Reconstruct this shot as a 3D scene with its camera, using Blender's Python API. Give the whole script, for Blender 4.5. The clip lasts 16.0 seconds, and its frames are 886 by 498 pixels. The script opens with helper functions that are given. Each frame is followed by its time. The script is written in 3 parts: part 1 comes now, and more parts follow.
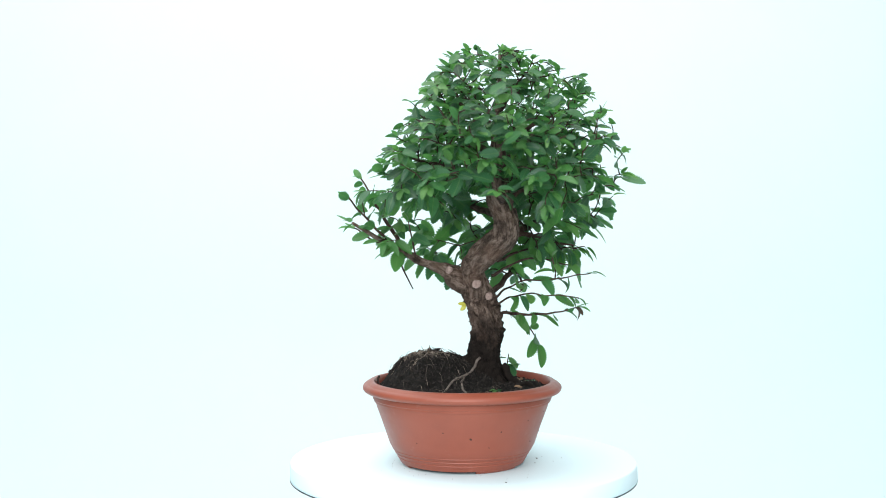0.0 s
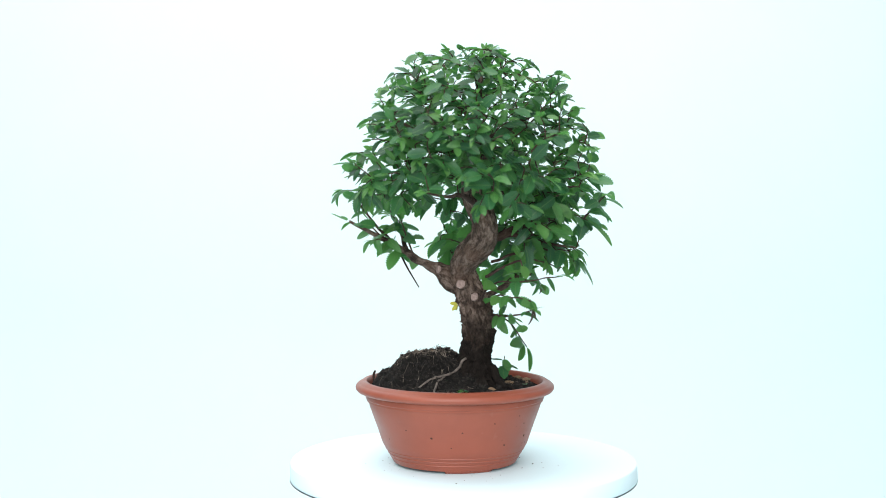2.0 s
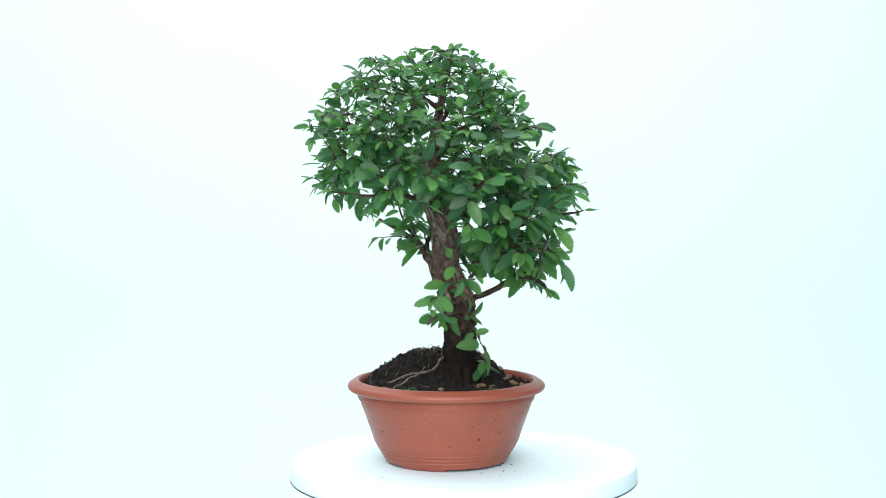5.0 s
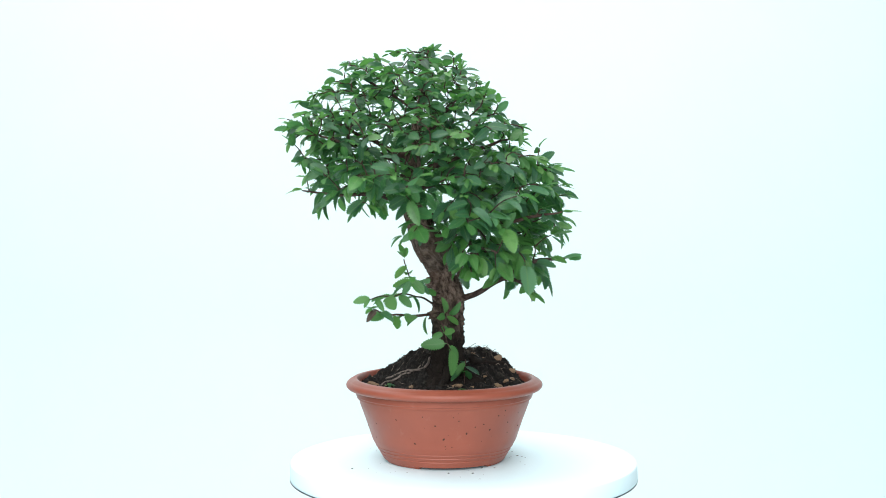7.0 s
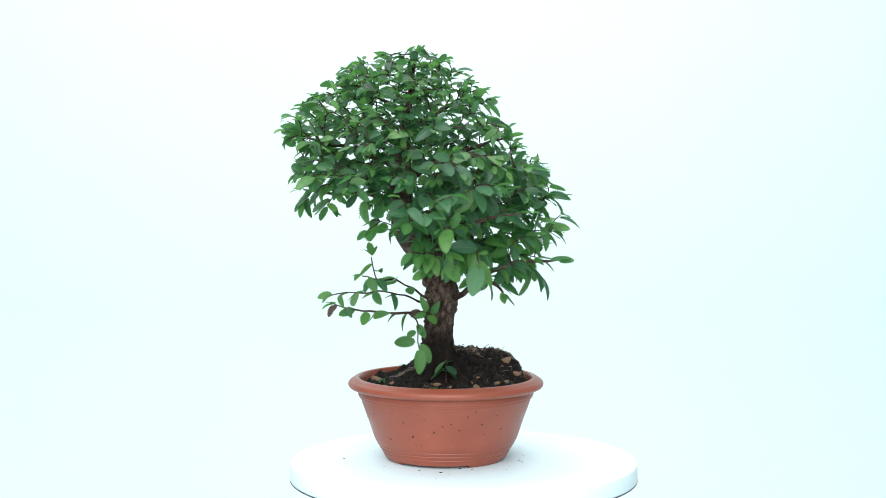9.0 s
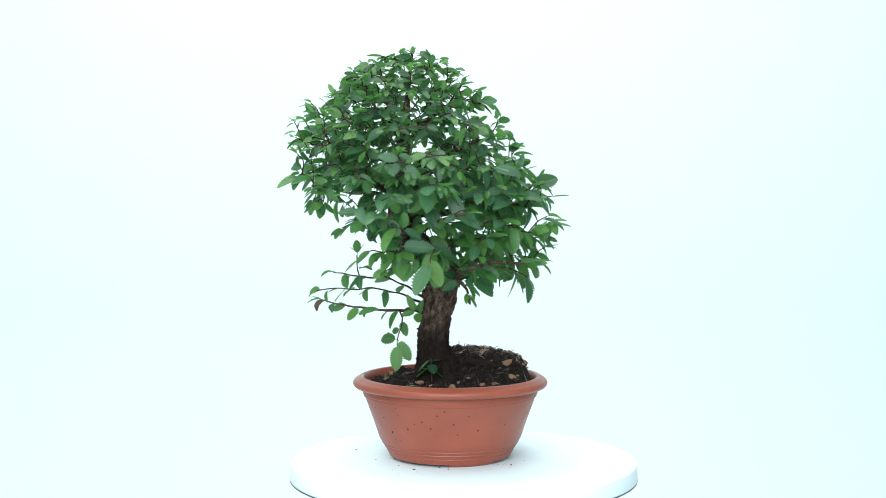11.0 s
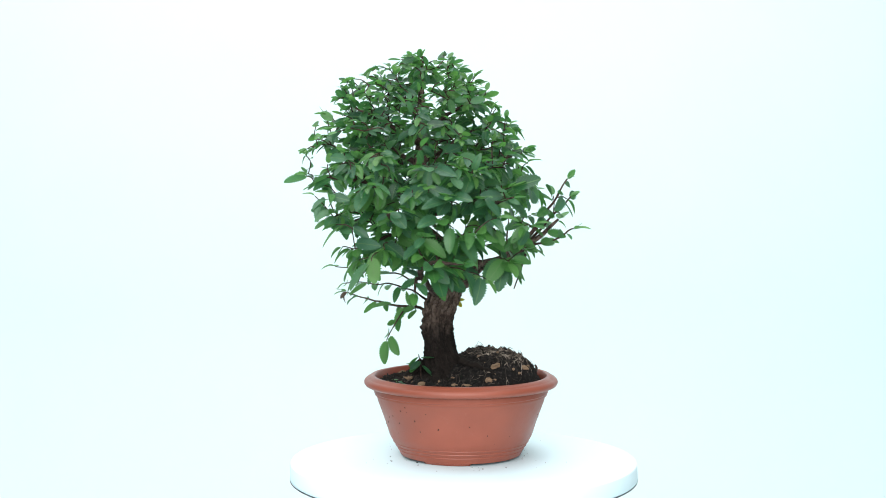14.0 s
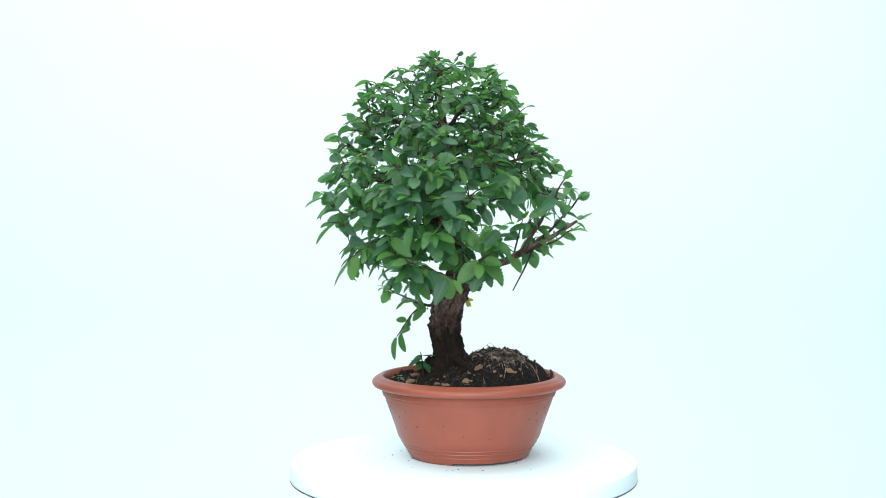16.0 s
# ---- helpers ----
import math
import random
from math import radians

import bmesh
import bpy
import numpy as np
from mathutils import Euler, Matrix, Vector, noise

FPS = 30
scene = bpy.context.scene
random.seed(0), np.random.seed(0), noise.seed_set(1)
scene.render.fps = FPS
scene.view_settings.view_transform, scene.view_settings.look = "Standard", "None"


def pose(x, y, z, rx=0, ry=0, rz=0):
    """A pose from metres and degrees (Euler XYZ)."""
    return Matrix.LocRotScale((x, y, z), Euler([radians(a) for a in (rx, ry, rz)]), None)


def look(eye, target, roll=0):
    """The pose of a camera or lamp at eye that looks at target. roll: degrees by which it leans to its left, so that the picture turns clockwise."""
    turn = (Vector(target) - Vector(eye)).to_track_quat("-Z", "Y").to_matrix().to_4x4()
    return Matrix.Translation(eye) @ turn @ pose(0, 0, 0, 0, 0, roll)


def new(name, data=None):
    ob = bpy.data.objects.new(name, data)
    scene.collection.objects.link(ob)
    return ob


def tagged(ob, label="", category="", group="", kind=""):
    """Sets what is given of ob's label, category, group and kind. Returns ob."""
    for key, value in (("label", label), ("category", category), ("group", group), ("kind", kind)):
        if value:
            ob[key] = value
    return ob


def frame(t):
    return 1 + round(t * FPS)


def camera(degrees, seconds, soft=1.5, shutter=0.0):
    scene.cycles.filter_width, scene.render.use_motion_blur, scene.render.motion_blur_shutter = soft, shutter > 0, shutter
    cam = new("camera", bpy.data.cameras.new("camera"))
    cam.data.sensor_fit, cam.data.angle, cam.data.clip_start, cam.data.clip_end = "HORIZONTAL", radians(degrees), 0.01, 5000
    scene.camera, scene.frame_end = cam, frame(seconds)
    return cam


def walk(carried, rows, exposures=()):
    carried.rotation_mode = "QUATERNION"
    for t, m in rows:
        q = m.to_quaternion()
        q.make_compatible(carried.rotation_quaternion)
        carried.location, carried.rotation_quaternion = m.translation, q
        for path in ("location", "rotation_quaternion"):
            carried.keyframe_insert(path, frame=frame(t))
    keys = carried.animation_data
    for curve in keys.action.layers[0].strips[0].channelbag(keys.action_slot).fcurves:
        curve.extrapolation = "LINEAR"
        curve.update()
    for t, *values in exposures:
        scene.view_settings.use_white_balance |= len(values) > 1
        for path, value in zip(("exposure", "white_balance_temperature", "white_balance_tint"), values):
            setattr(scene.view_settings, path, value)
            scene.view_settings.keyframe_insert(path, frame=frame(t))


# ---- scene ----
# ---- camera and its stand ----
cam = camera(33.53, 16.0, soft=0.75)
EYE = Vector((0.0, -1.4908, 0.2974))
YAW, PITCH = radians(-0.805), radians(-3.1758)
AIM = EYE + Vector((math.sin(YAW) * math.cos(PITCH), math.cos(YAW) * math.cos(PITCH), math.sin(PITCH)))
walk(cam, [(0.0, look(EYE, AIM)), (16.0, look(EYE, AIM))], exposures=[(0.0, 0.12), (16.0, 0.12)])
cam.data.dof.use_dof = True
cam.data.dof.focus_distance = 1.475
cam.data.dof.aperture_fstop = 5.2

# the turntable's angle, in degrees, at each second
TURN = [(0.0, 0.0), (0.5, -5.5), (1.0, -11.1), (1.5, -16.7), (2.0, -22.4), (2.5, -28.3), (3.0, -34.4), (3.5, -40.6), (4.0, -46.8),
        (6.5, -77.4), (7.0, -83.6), (7.5, -89.6), (8.0, -95.7), (8.5, -101.7), (9.0, -107.7), (11.5, -137.2), (12.0, -143.3),
        (12.5, -149.5), (13.0, -155.7), (13.5, -161.9), (14.0, -168.0), (14.5, -174.0), (15.0, -180.1), (15.5, -186.3), (16.0, -192.5)]
RIDERS = []  # everything that turns with the platter, with its pose on it


def ride(ob, m=None):
    m = m or Matrix.Identity(4)
    ob.matrix_world = m
    RIDERS.append((ob, m))
    return ob


# ---- light: a white photo tent ----
world = bpy.data.worlds.new("studio")
scene.world = world
world.use_nodes = True
world.node_tree.nodes["Background"].inputs[0].default_value = (0.95, 0.98, 1.0, 1)
world.node_tree.nodes["Background"].inputs[1].default_value = 0.28


def softbox(name, eye, target, w, h, watts, color):
    data = bpy.data.lights.new(name, "AREA")
    data.shape, data.size, data.size_y, data.energy, data.color = "RECTANGLE", w, h, watts, color
    ob = new(name, data)
    ob.matrix_world = look(eye, target)
    return tagged(ob, kind="structure")


softbox("softbox_top", (-0.30, 0.15, 1.85), (0.05, 0.2, 0.0), 3.2, 2.6, 50, (0.97, 0.985, 1.0))
softbox("softbox_front", (-0.14, -2.4, 0.95), (0, 0, 0.2), 2.6, 1.5, 78, (0.97, 0.985, 1.0))
softbox("backdrop_lamp", (-0.35, 0.0, 2.9), (-0.25, 2.3, -0.1), 3.6, 0.8, 37, (0.97, 1.0, 1.0))


# ---- materials ----
def material(name, color, rough=0.6, metal=0.0):
    m = bpy.data.materials.new(name)
    m.use_nodes = True
    b = m.node_tree.nodes["Principled BSDF"]
    b.inputs["Base Color"].default_value = (*color, 1)
    b.inputs["Roughness"].default_value = rough
    b.inputs["Metallic"].default_value = metal
    return m


class Net:
    """Short hand for a material's nodes."""

    def __init__(self, m):
        self.t = m.node_tree
        self.b = self.t.nodes["Principled BSDF"]

    def n(self, kind, **ins):
        node = self.t.nodes.new(kind)
        for k, v in ins.items():
            self.put(node, k.replace("_", " "), v)
        return node

    def put(self, node, key, v):
        if isinstance(v, bpy.types.NodeSocket):
            self.t.links.new(v, node.inputs[key])
        else:
            node.inputs[key].default_value = v

    def coord(self, which="Object"):
        return self.t.nodes.new("ShaderNodeTexCoord").outputs[which]

    def noise(self, scale, detail=4, rough=0.6, vec=None):
        node = self.n("ShaderNodeTexNoise", Scale=scale, Detail=detail, Roughness=rough, Vector=vec or self.coord())
        return node.outputs["Fac"]

    def ramp(self, fac, stops):
        node = self.t.nodes.new("ShaderNodeValToRGB")
        self.t.links.new(fac, node.inputs[0])
        e = node.color_ramp.elements
        while len(e) < len(stops):
            e.new(0.5)
        for q, (pos, col) in zip(e, stops):
            q.position, q.color = pos, (*col, 1) if len(col) == 3 else col
        return node.outputs[0]

    def mix(self, fac, a, b, how="MIX"):
        node = self.t.nodes.new("ShaderNodeMix")
        node.data_type, node.blend_type = "RGBA", how
        for i, v in ((0, fac), (6, a), (7, b)):
            if isinstance(v, bpy.types.NodeSocket):
                self.t.links.new(v, node.inputs[i])
            else:
                node.inputs[i].default_value = v if i == 0 else (*v, 1)
        return node.outputs[2]

    def math(self, op, a, b=0.0, c=0.0):
        node = self.t.nodes.new("ShaderNodeMath")
        node.operation = op
        for i, v in enumerate((a, b, c)):
            if isinstance(v, bpy.types.NodeSocket):
                self.t.links.new(v, node.inputs[i])
            else:
                node.inputs[i].default_value = v
        return node.outputs[0]

    def bump(self, height, strength, distance):
        node = self.n("ShaderNodeBump", Strength=strength, Distance=distance, Height=height)
        self.t.links.new(node.outputs[0], self.b.inputs["Normal"])

    def color(self, v):
        self.put(self.b, "Base Color", v)


def make_terracotta():
    m = material("terracotta_plastic", (0.42, 0.14, 0.09), 0.42)
    k = Net(m)
    big = k.noise(22, 3)
    fine = k.noise(900, 4)
    c = k.ramp(big, [(0.3, (0.245, 0.064, 0.038)), (0.7, (0.300, 0.080, 0.048))])
    c = k.mix(k.ramp(fine, [(0.55, (0, 0, 0)), (0.8, (0.22, 0.22, 0.22))]), c, (0.22, 0.072, 0.05))
    dust = k.ramp(k.noise(60, 5, 0.7), [(0.62, (0, 0, 0)), (0.85, (0.22, 0.22, 0.22))])
    k.color(k.mix(dust, c, (0.50, 0.33, 0.26)))
    k.put(k.b, "Roughness", k.ramp(k.noise(45, 4), [(0.3, (0.30,) * 3), (0.75, (0.50,) * 3)]))
    k.put(k.b, "Specular IOR Level", 0.42)
    k.bump(k.noise(420, 3), 0.12, 0.0006)
    return m


def make_soil():
    m = material("potting_soil", (0.02, 0.015, 0.012), 0.95)
    k = Net(m)
    k.color(k.ramp(k.noise(240, 6, 0.75), [(0.38, (0.003, 0.0027, 0.0025)), (0.55, (0.009, 0.0078, 0.0068)), (0.75, (0.034, 0.027, 0.022))]))
    k.put(k.b, "Specular IOR Level", 0.25)
    k.bump(k.noise(520, 6, 0.75), 0.9, 0.003)
    return m


def make_bark(name, dark, mid, light, wet):
    """Bark whose fibres and cracks run along the wood."""
    m = material(name, mid, 0.85)
    k = Net(m)
    pos = k.coord()
    along = k.t.nodes.new("ShaderNodeAttribute")
    along.attribute_name = "grain"
    off = k.n("ShaderNodeVectorMath", Vector=k.n("ShaderNodeTexNoise", Scale=60.0, Detail=4.0, Vector=pos).outputs["Color"])
    off.operation, off.inputs[1].default_value = "MULTIPLY", (0.014, 0.014, 0.030)
    bent = k.n("ShaderNodeVectorMath", Vector=along.outputs["Vector"])
    bent.operation = "ADD"
    k.t.links.new(off.outputs[0], bent.inputs[1])
    long = k.n("ShaderNodeMapping", Vector=bent.outputs[0], Scale=(1.0, 1.0, 0.28)).outputs[0]
    fibre = k.noise(230, 7, 0.7, long)
    patch = k.noise(110, 7, 0.7, pos)
    c = k.ramp(k.math("ADD", k.math("MULTIPLY", fibre, 0.62), k.math("MULTIPLY", patch, 0.38)), [(0.40, dark), (0.48, mid), (0.585, light)])
    c = k.mix(k.ramp(k.noise(38, 4), [(0.42, (0, 0, 0)), (0.7, (0.55, 0.55, 0.55))]), c, tuple(0.55 * v for v in mid))
    c = k.mix(k.ramp(k.noise(26, 3), [(0.50, (0, 0, 0)), (0.70, (0.4, 0.4, 0.4))]), c, (mid[0] * 1.6, mid[1] * 1.35, mid[2] * 1.2))
    if wet:  # soil-stained foot
        z = k.n("ShaderNodeSeparateXYZ", Vector=pos).outputs[2]
        stain = k.math("ADD", z, k.math("MULTIPLY", k.noise(70, 5), 0.05))
        c = k.mix(k.ramp(k.math("MULTIPLY", stain, 5.0), [(0.74, (0.95, 0.95, 0.95)), (0.895, (0, 0, 0))]), c, (0.011, 0.0085, 0.007))
    k.color(c)
    k.put(k.b, "Specular IOR Level", 0.2)
    k.bump(k.math("ADD", fibre, k.math("MULTIPLY", k.noise(330, 6, 0.75, pos), 0.7)), 1.0, 0.005)
    return m


def make_leaf(name, stops):
    m = material(name, (0.05, 0.14, 0.03), 0.42)
    k = Net(m)
    rnd = k.t.nodes.new("ShaderNodeObjectInfo").outputs["Random"]
    isl = k.t.nodes.new("ShaderNodeNewGeometry").outputs["Random Per Island"]
    r = k.math("FRACT", k.math("ADD", rnd, isl))
    c = k.ramp(r, stops)
    uv = k.n("ShaderNodeSeparateXYZ", Vector=k.coord("UV"))
    side = k.math("ABSOLUTE", k.math("SUBTRACT", uv.outputs[0], 0.5))
    vein = k.math("FRACT", k.math("MULTIPLY", k.math("SUBTRACT", uv.outputs[1], k.math("MULTIPLY", side, 0.55)), 9.0))
    vein = k.math("ABSOLUTE", k.math("SUBTRACT", vein, 0.5))
    lines = k.math("MAXIMUM", k.math("MULTIPLY", k.math("LESS_THAN", vein, 0.09), 0.22), k.math("MULTIPLY", k.math("LESS_THAN", side, 0.035), 0.5))
    c = k.mix(lines, c, (0.13, 0.25, 0.085))
    c = k.mix(k.ramp(k.noise(170, 4), [(0.45, (0, 0, 0)), (0.75, (0.5, 0.5, 0.5))]), c, (0.018, 0.06, 0.026))
    k.color(c)
    k.put(k.b, "Specular IOR Level", 0.5)
    k.put(k.b, "Roughness", 0.37)
    k.bump(k.math("ADD", vein, k.noise(500, 2)), 0.35, 0.0006)
    glow = k.t.nodes.new("ShaderNodeBsdfTranslucent")
    k.put(glow, "Color", k.mix(0.6, c, (0.14, 0.45, 0.08)))
    both = k.t.nodes.new("ShaderNodeMixShader")
    both.inputs[0].default_value = 0.38
    k.t.links.new(k.b.outputs[0], both.inputs[1])
    k.t.links.new(glow.outputs[0], both.inputs[2])
    k.t.links.new(both.outputs[0], k.t.nodes["Material Output"].inputs[0])
    return m


def make_plain(name, stops, scale, rough, bump=0.0):
    m = material(name, stops[0][1], rough)
    k = Net(m)
    k.color(k.ramp(k.noise(scale, 5, 0.7), stops))
    if bump:
        k.bump(k.noise(scale * 2.5, 5, 0.7), 0.7, bump)
    return m


M_POT = make_terracotta()
M_SOIL = make_soil()
M_TRUNK = make_bark("trunk_bark", (0.022, 0.015, 0.012), (0.105, 0.074, 0.058), (0.30, 0.225, 0.185), True)
M_TWIG = make_bark("twig_bark", (0.030, 0.019, 0.016), (0.078, 0.051, 0.042), (0.15, 0.105, 0.085), False)
M_LEAF = make_leaf("leaf", [(0.0, (0.008, 0.036, 0.024)), (0.25, (0.015, 0.066, 0.040)), (0.55, (0.028, 0.108, 0.056)), (0.80, (0.052, 0.168, 0.066)), (1.0, (0.120, 0.275, 0.080))])
# green of fresh tips, also given to low leaves as painted backlight
M_YOUNG_BACKLIT = make_leaf("young_backlit_leaf", [(0.0, (0.045, 0.155, 0.042)), (0.5, (0.075, 0.21, 0.055)), (1.0, (0.12, 0.27, 0.07))])
M_BLUISH = make_leaf("bluish_leaf", [(0.0, (0.026, 0.088, 0.056)), (0.5, (0.046, 0.138, 0.084)), (1.0, (0.090, 0.220, 0.115))])
M_CUT = make_plain("cut_wood", [(0.35, (0.15, 0.10, 0.085)), (0.62, (0.32, 0.235, 0.21))], 260, 0.8, 0.0005)
M_PALE = make_plain("pale_root", [(0.35, (0.050, 0.040, 0.034)), (0.65, (0.17, 0.14, 0.12))], 220, 0.85, 0.0006)
M_STRAW = make_plain("dry_fibre", [(0.40, (0.020, 0.015, 0.012)), (0.52, (0.085, 0.066, 0.052)), (0.64, (0.36, 0.30, 0.24))], 90, 0.9)
M_CHIP = make_plain("bark_chip", [(0.35, (0.10, 0.062, 0.038)), (0.65, (0.32, 0.21, 0.125))], 180, 0.9, 0.001)
M_CRUMB = make_plain("soil_crumb", [(0.3, (0.004, 0.0035, 0.003)), (0.7, (0.027, 0.021, 0.017))], 300, 0.95)
M_SPLASH = make_plain("dried_splash", [(0.3, (0.030, 0.015, 0.011)), (0.7, (0.085, 0.040, 0.028))], 300, 0.95)
M_WHITE = make_plain("white_acrylic", [(0.35, (0.71, 0.885, 0.93)), (0.7, (0.722, 0.895, 0.94))], 9, 0.7)
M_PAPER = make_plain("white_backdrop_paper", [(0.35, (0.704, 0.85, 0.865)), (0.7, (0.717, 0.865, 0.88))], 3, 0.9)
# near-black that stands in for shade in the gap below the platter
M_GAP_SHADOW = make_plain("gap_shadow_dark", [(0.35, (0.03, 0.03, 0.045)), (0.7, (0.06, 0.06, 0.08))], 60, 0.6)
M_BASE = make_plain("grey_plastic", [(0.35, (0.20, 0.20, 0.22)), (0.7, (0.26, 0.26, 0.28))], 40, 0.5)


# ---- mesh helpers ----
def mesh_of(name, verts, faces, mat, smooth=True, uvs=None):
    me = bpy.data.meshes.new(name)
    me.from_pydata([tuple(v) for v in verts], [], faces)
    me.materials.append(mat)
    if smooth:
        me.polygons.foreach_set("use_smooth", [True] * len(me.polygons))
    if uvs is not None:
        layer = me.uv_layers.new(name="UVMap")
        idx = np.empty(len(me.loops), dtype=np.int32)
        me.loops.foreach_get("vertex_index", idx)
        layer.data.foreach_set("uv", np.asarray(uvs, dtype=np.float32)[idx].ravel())
    me.update()
    return me


def part(name, me, parent, label="", m=None):
    ob = new(name, me)
    ob.parent = parent
    if m is not None:
        ob.matrix_basis = m
    if label:
        ob["label"] = label
    return ob


def lathe(profile, seg=128, closed=False):
    """A profile of (radius, height) turned round z."""
    n = len(profile)
    verts = [(r * math.cos(2 * math.pi * i / seg), r * math.sin(2 * math.pi * i / seg), z) for i in range(seg) for r, z in profile]
    faces = []
    for i in range(seg):
        j = (i + 1) % seg
        for k in range(n if closed else n - 1):
            q = (k + 1) % n
            faces.append((i * n + k, j * n + k, j * n + q, i * n + q))
    return verts, faces


def spline(points, count):
    """A smooth line through points (with radius as fourth number)."""
    p = [np.array(q, float) for q in points]
    p = [2 * p[0] - p[1]] + p + [2 * p[-1] - p[-2]]
    out = []
    total = len(p) - 3
    for i in range(count):
        s = i / (count - 1) * total
        k = min(int(s), total - 1)
        t = s - k
        a, b, c, d = p[k:k + 4]
        out.append(0.5 * (2 * b + (c - a) * t + (2 * a - 5 * b + 4 * c - d) * t * t + (3 * b - a - 3 * c + d) * t ** 3))
    return np.array(out)


class Tubes:
    """Gathers swept tubes into one mesh."""

    def __init__(self):
        self.v, self.f, self.grain = [], [], []

    def add(self, line, sides=6, swell=None, cap=True):
        line = np.asarray(line, float)
        base, n = len(self.v), len(line)
        up = Vector((0.3, 0.2, 1)).normalized()
        run = 0.0
        for i in range(n):
            run += float(np.linalg.norm(line[i][:3] - line[i - 1][:3])) if i else 0.0
            a, b = Vector(line[max(i - 1, 0)][:3]), Vector(line[min(i + 1, n - 1)][:3])
            d = (b - a).normalized()
            x = up.cross(d)
            if x.length < 1e-4:
                x = Vector((1, 0, 0)).cross(d)
            x.normalize()
            up = d.cross(x).normalized()
            c = Vector(line[i][:3])
            for k in range(sides):
                w = 2 * math.pi * k / sides
                way = x * math.cos(w) + up * math.sin(w)
                r = line[i][3]
                if swell:
                    r = swell(c, way, r, w, i / (n - 1))
                self.v.append(c + way * r)
                self.grain.append((math.cos(w) * line[i][3], math.sin(w) * line[i][3], run))
        for i in range(n - 1):
            for k in range(sides):
                q = (k + 1) % sides
                self.f.append((base + i * sides + k, base + i * sides + q, base + (i + 1) * sides + q, base + (i + 1) * sides + k))
        if cap:
            self.f.append(tuple(base + k for k in reversed(range(sides))))
            self.f.append(tuple(base + (n - 1) * sides + k for k in range(sides)))

    def mesh(self, name, mat):
        me = mesh_of(name, self.v, self.f, mat)
        me.attributes.new("grain", "FLOAT_VECTOR", "POINT").data.foreach_set("vector", np.array(self.grain, dtype=np.float32).ravel())
        return me


def blob_data(rng, sx, sy, sz, rough=0.25, sub=1):
    """Vertices and faces of a small uneven lump."""
    bm = bmesh.new()
    bmesh.ops.create_icosphere(bm, subdivisions=sub, radius=1.0)
    verts = [(v.co.x * sx * (1 + rng.uniform(-rough, rough)), v.co.y * sy * (1 + rng.uniform(-rough, rough)), v.co.z * sz * (1 + rng.uniform(-rough, rough))) for v in bm.verts]
    faces = [tuple(v.index for v in f.verts) for f in bm.faces]
    bm.free()
    return verts, faces


class Lumps:
    """Gathers many lumps into one mesh."""

    def __init__(self):
        self.v, self.f = [], []

    def add(self, data, m):
        base = len(self.v)
        self.v += [m @ Vector(q) for q in data[0]]
        self.f += [tuple(base + i for i in f) for f in data[1]]

    def mesh(self, name, mat, smooth=True):
        return mesh_of(name, self.v, self.f, mat, smooth)


# ---- the studio ----
def build_studio():
    # a paper sweep: flat under the turntable, curving up behind it
    floor = -0.95
    prof = [(-3.2, floor)]
    prof += [(1.4 + 0.9 * math.sin(a), floor + 0.9 * (1 - math.cos(a))) for a in np.linspace(0, math.pi / 2, 24)]
    prof += [(2.3, 3.4)]
    v, f = [], []
    for x in (-3.2, 3.2):
        v += [(x, y, z) for y, z in prof]
    n = len(prof)
    back = [(x, y + 0.02, z - 0.02) for x, y, z in v]
    for k in range(n - 1):
        f.append((k, n + k, n + k + 1, k + 1))
        f.append((2 * n + k, 2 * n + k + 1, 3 * n + k + 1, 3 * n + k))
    v += back
    ob = new("backdrop", mesh_of("backdrop", v, f, M_PAPER))
    tagged(ob, "seamless white paper backdrop sweeping up behind the turntable", "backdrop", kind="structure")


def build_plinth():
    """The round stand that carries the turntable."""
    v, f = lathe([(0.0005, -0.0455), (0.128, -0.0455), (0.132, -0.0475), (0.1335, -0.051), (0.1335, -0.935), (0.136, -0.945), (0.136, -0.949), (0.0005, -0.949)], 96)
    tagged(new("plinth", mesh_of("plinth", v, f, M_WHITE)), "plain round white plinth under the turntable", "plinth", kind="structure")


def build_turntable():
    top = tagged(new("turntable"), "round white turntable platter with a dark shadow ring below its edge", "turntable")
    v, f = lathe([(0.0005, 0.0), (0.06, 0.0), (0.12, 0.0), (0.1745, 0.0), (0.1758, -0.0004), (0.1764, -0.0014), (0.1767, -0.0150), (0.1767, -0.0168), (0.170, -0.0170), (0.0005, -0.0170)], 160)
    part("platter", mesh_of("platter", v, f, M_WHITE), top, "white acrylic platter")
    # a dark ring drawn as the shadow line between platter and base
    v, f = lathe([(0.1755, -0.0168), (0.1768, -0.0172), (0.1768, -0.0181), (0.1750, -0.0188), (0.168, -0.0186), (0.168, -0.0171)], 160, True)
    part("gap_shadow", mesh_of("gap_shadow", v, f, M_GAP_SHADOW), top, "thin dark ring standing in for the shadow gap under the platter")
    v, f = lathe([(0.0005, -0.0172), (0.12, -0.0172), (0.13, -0.0195), (0.135, -0.043), (0.130, -0.045), (0.0005, -0.045)], 96)
    part("base", mesh_of("base", v, f, M_BASE), top, "grey plastic base")
    ride(top)


POT = Vector((-0.0014, -0.0195, 0.0))


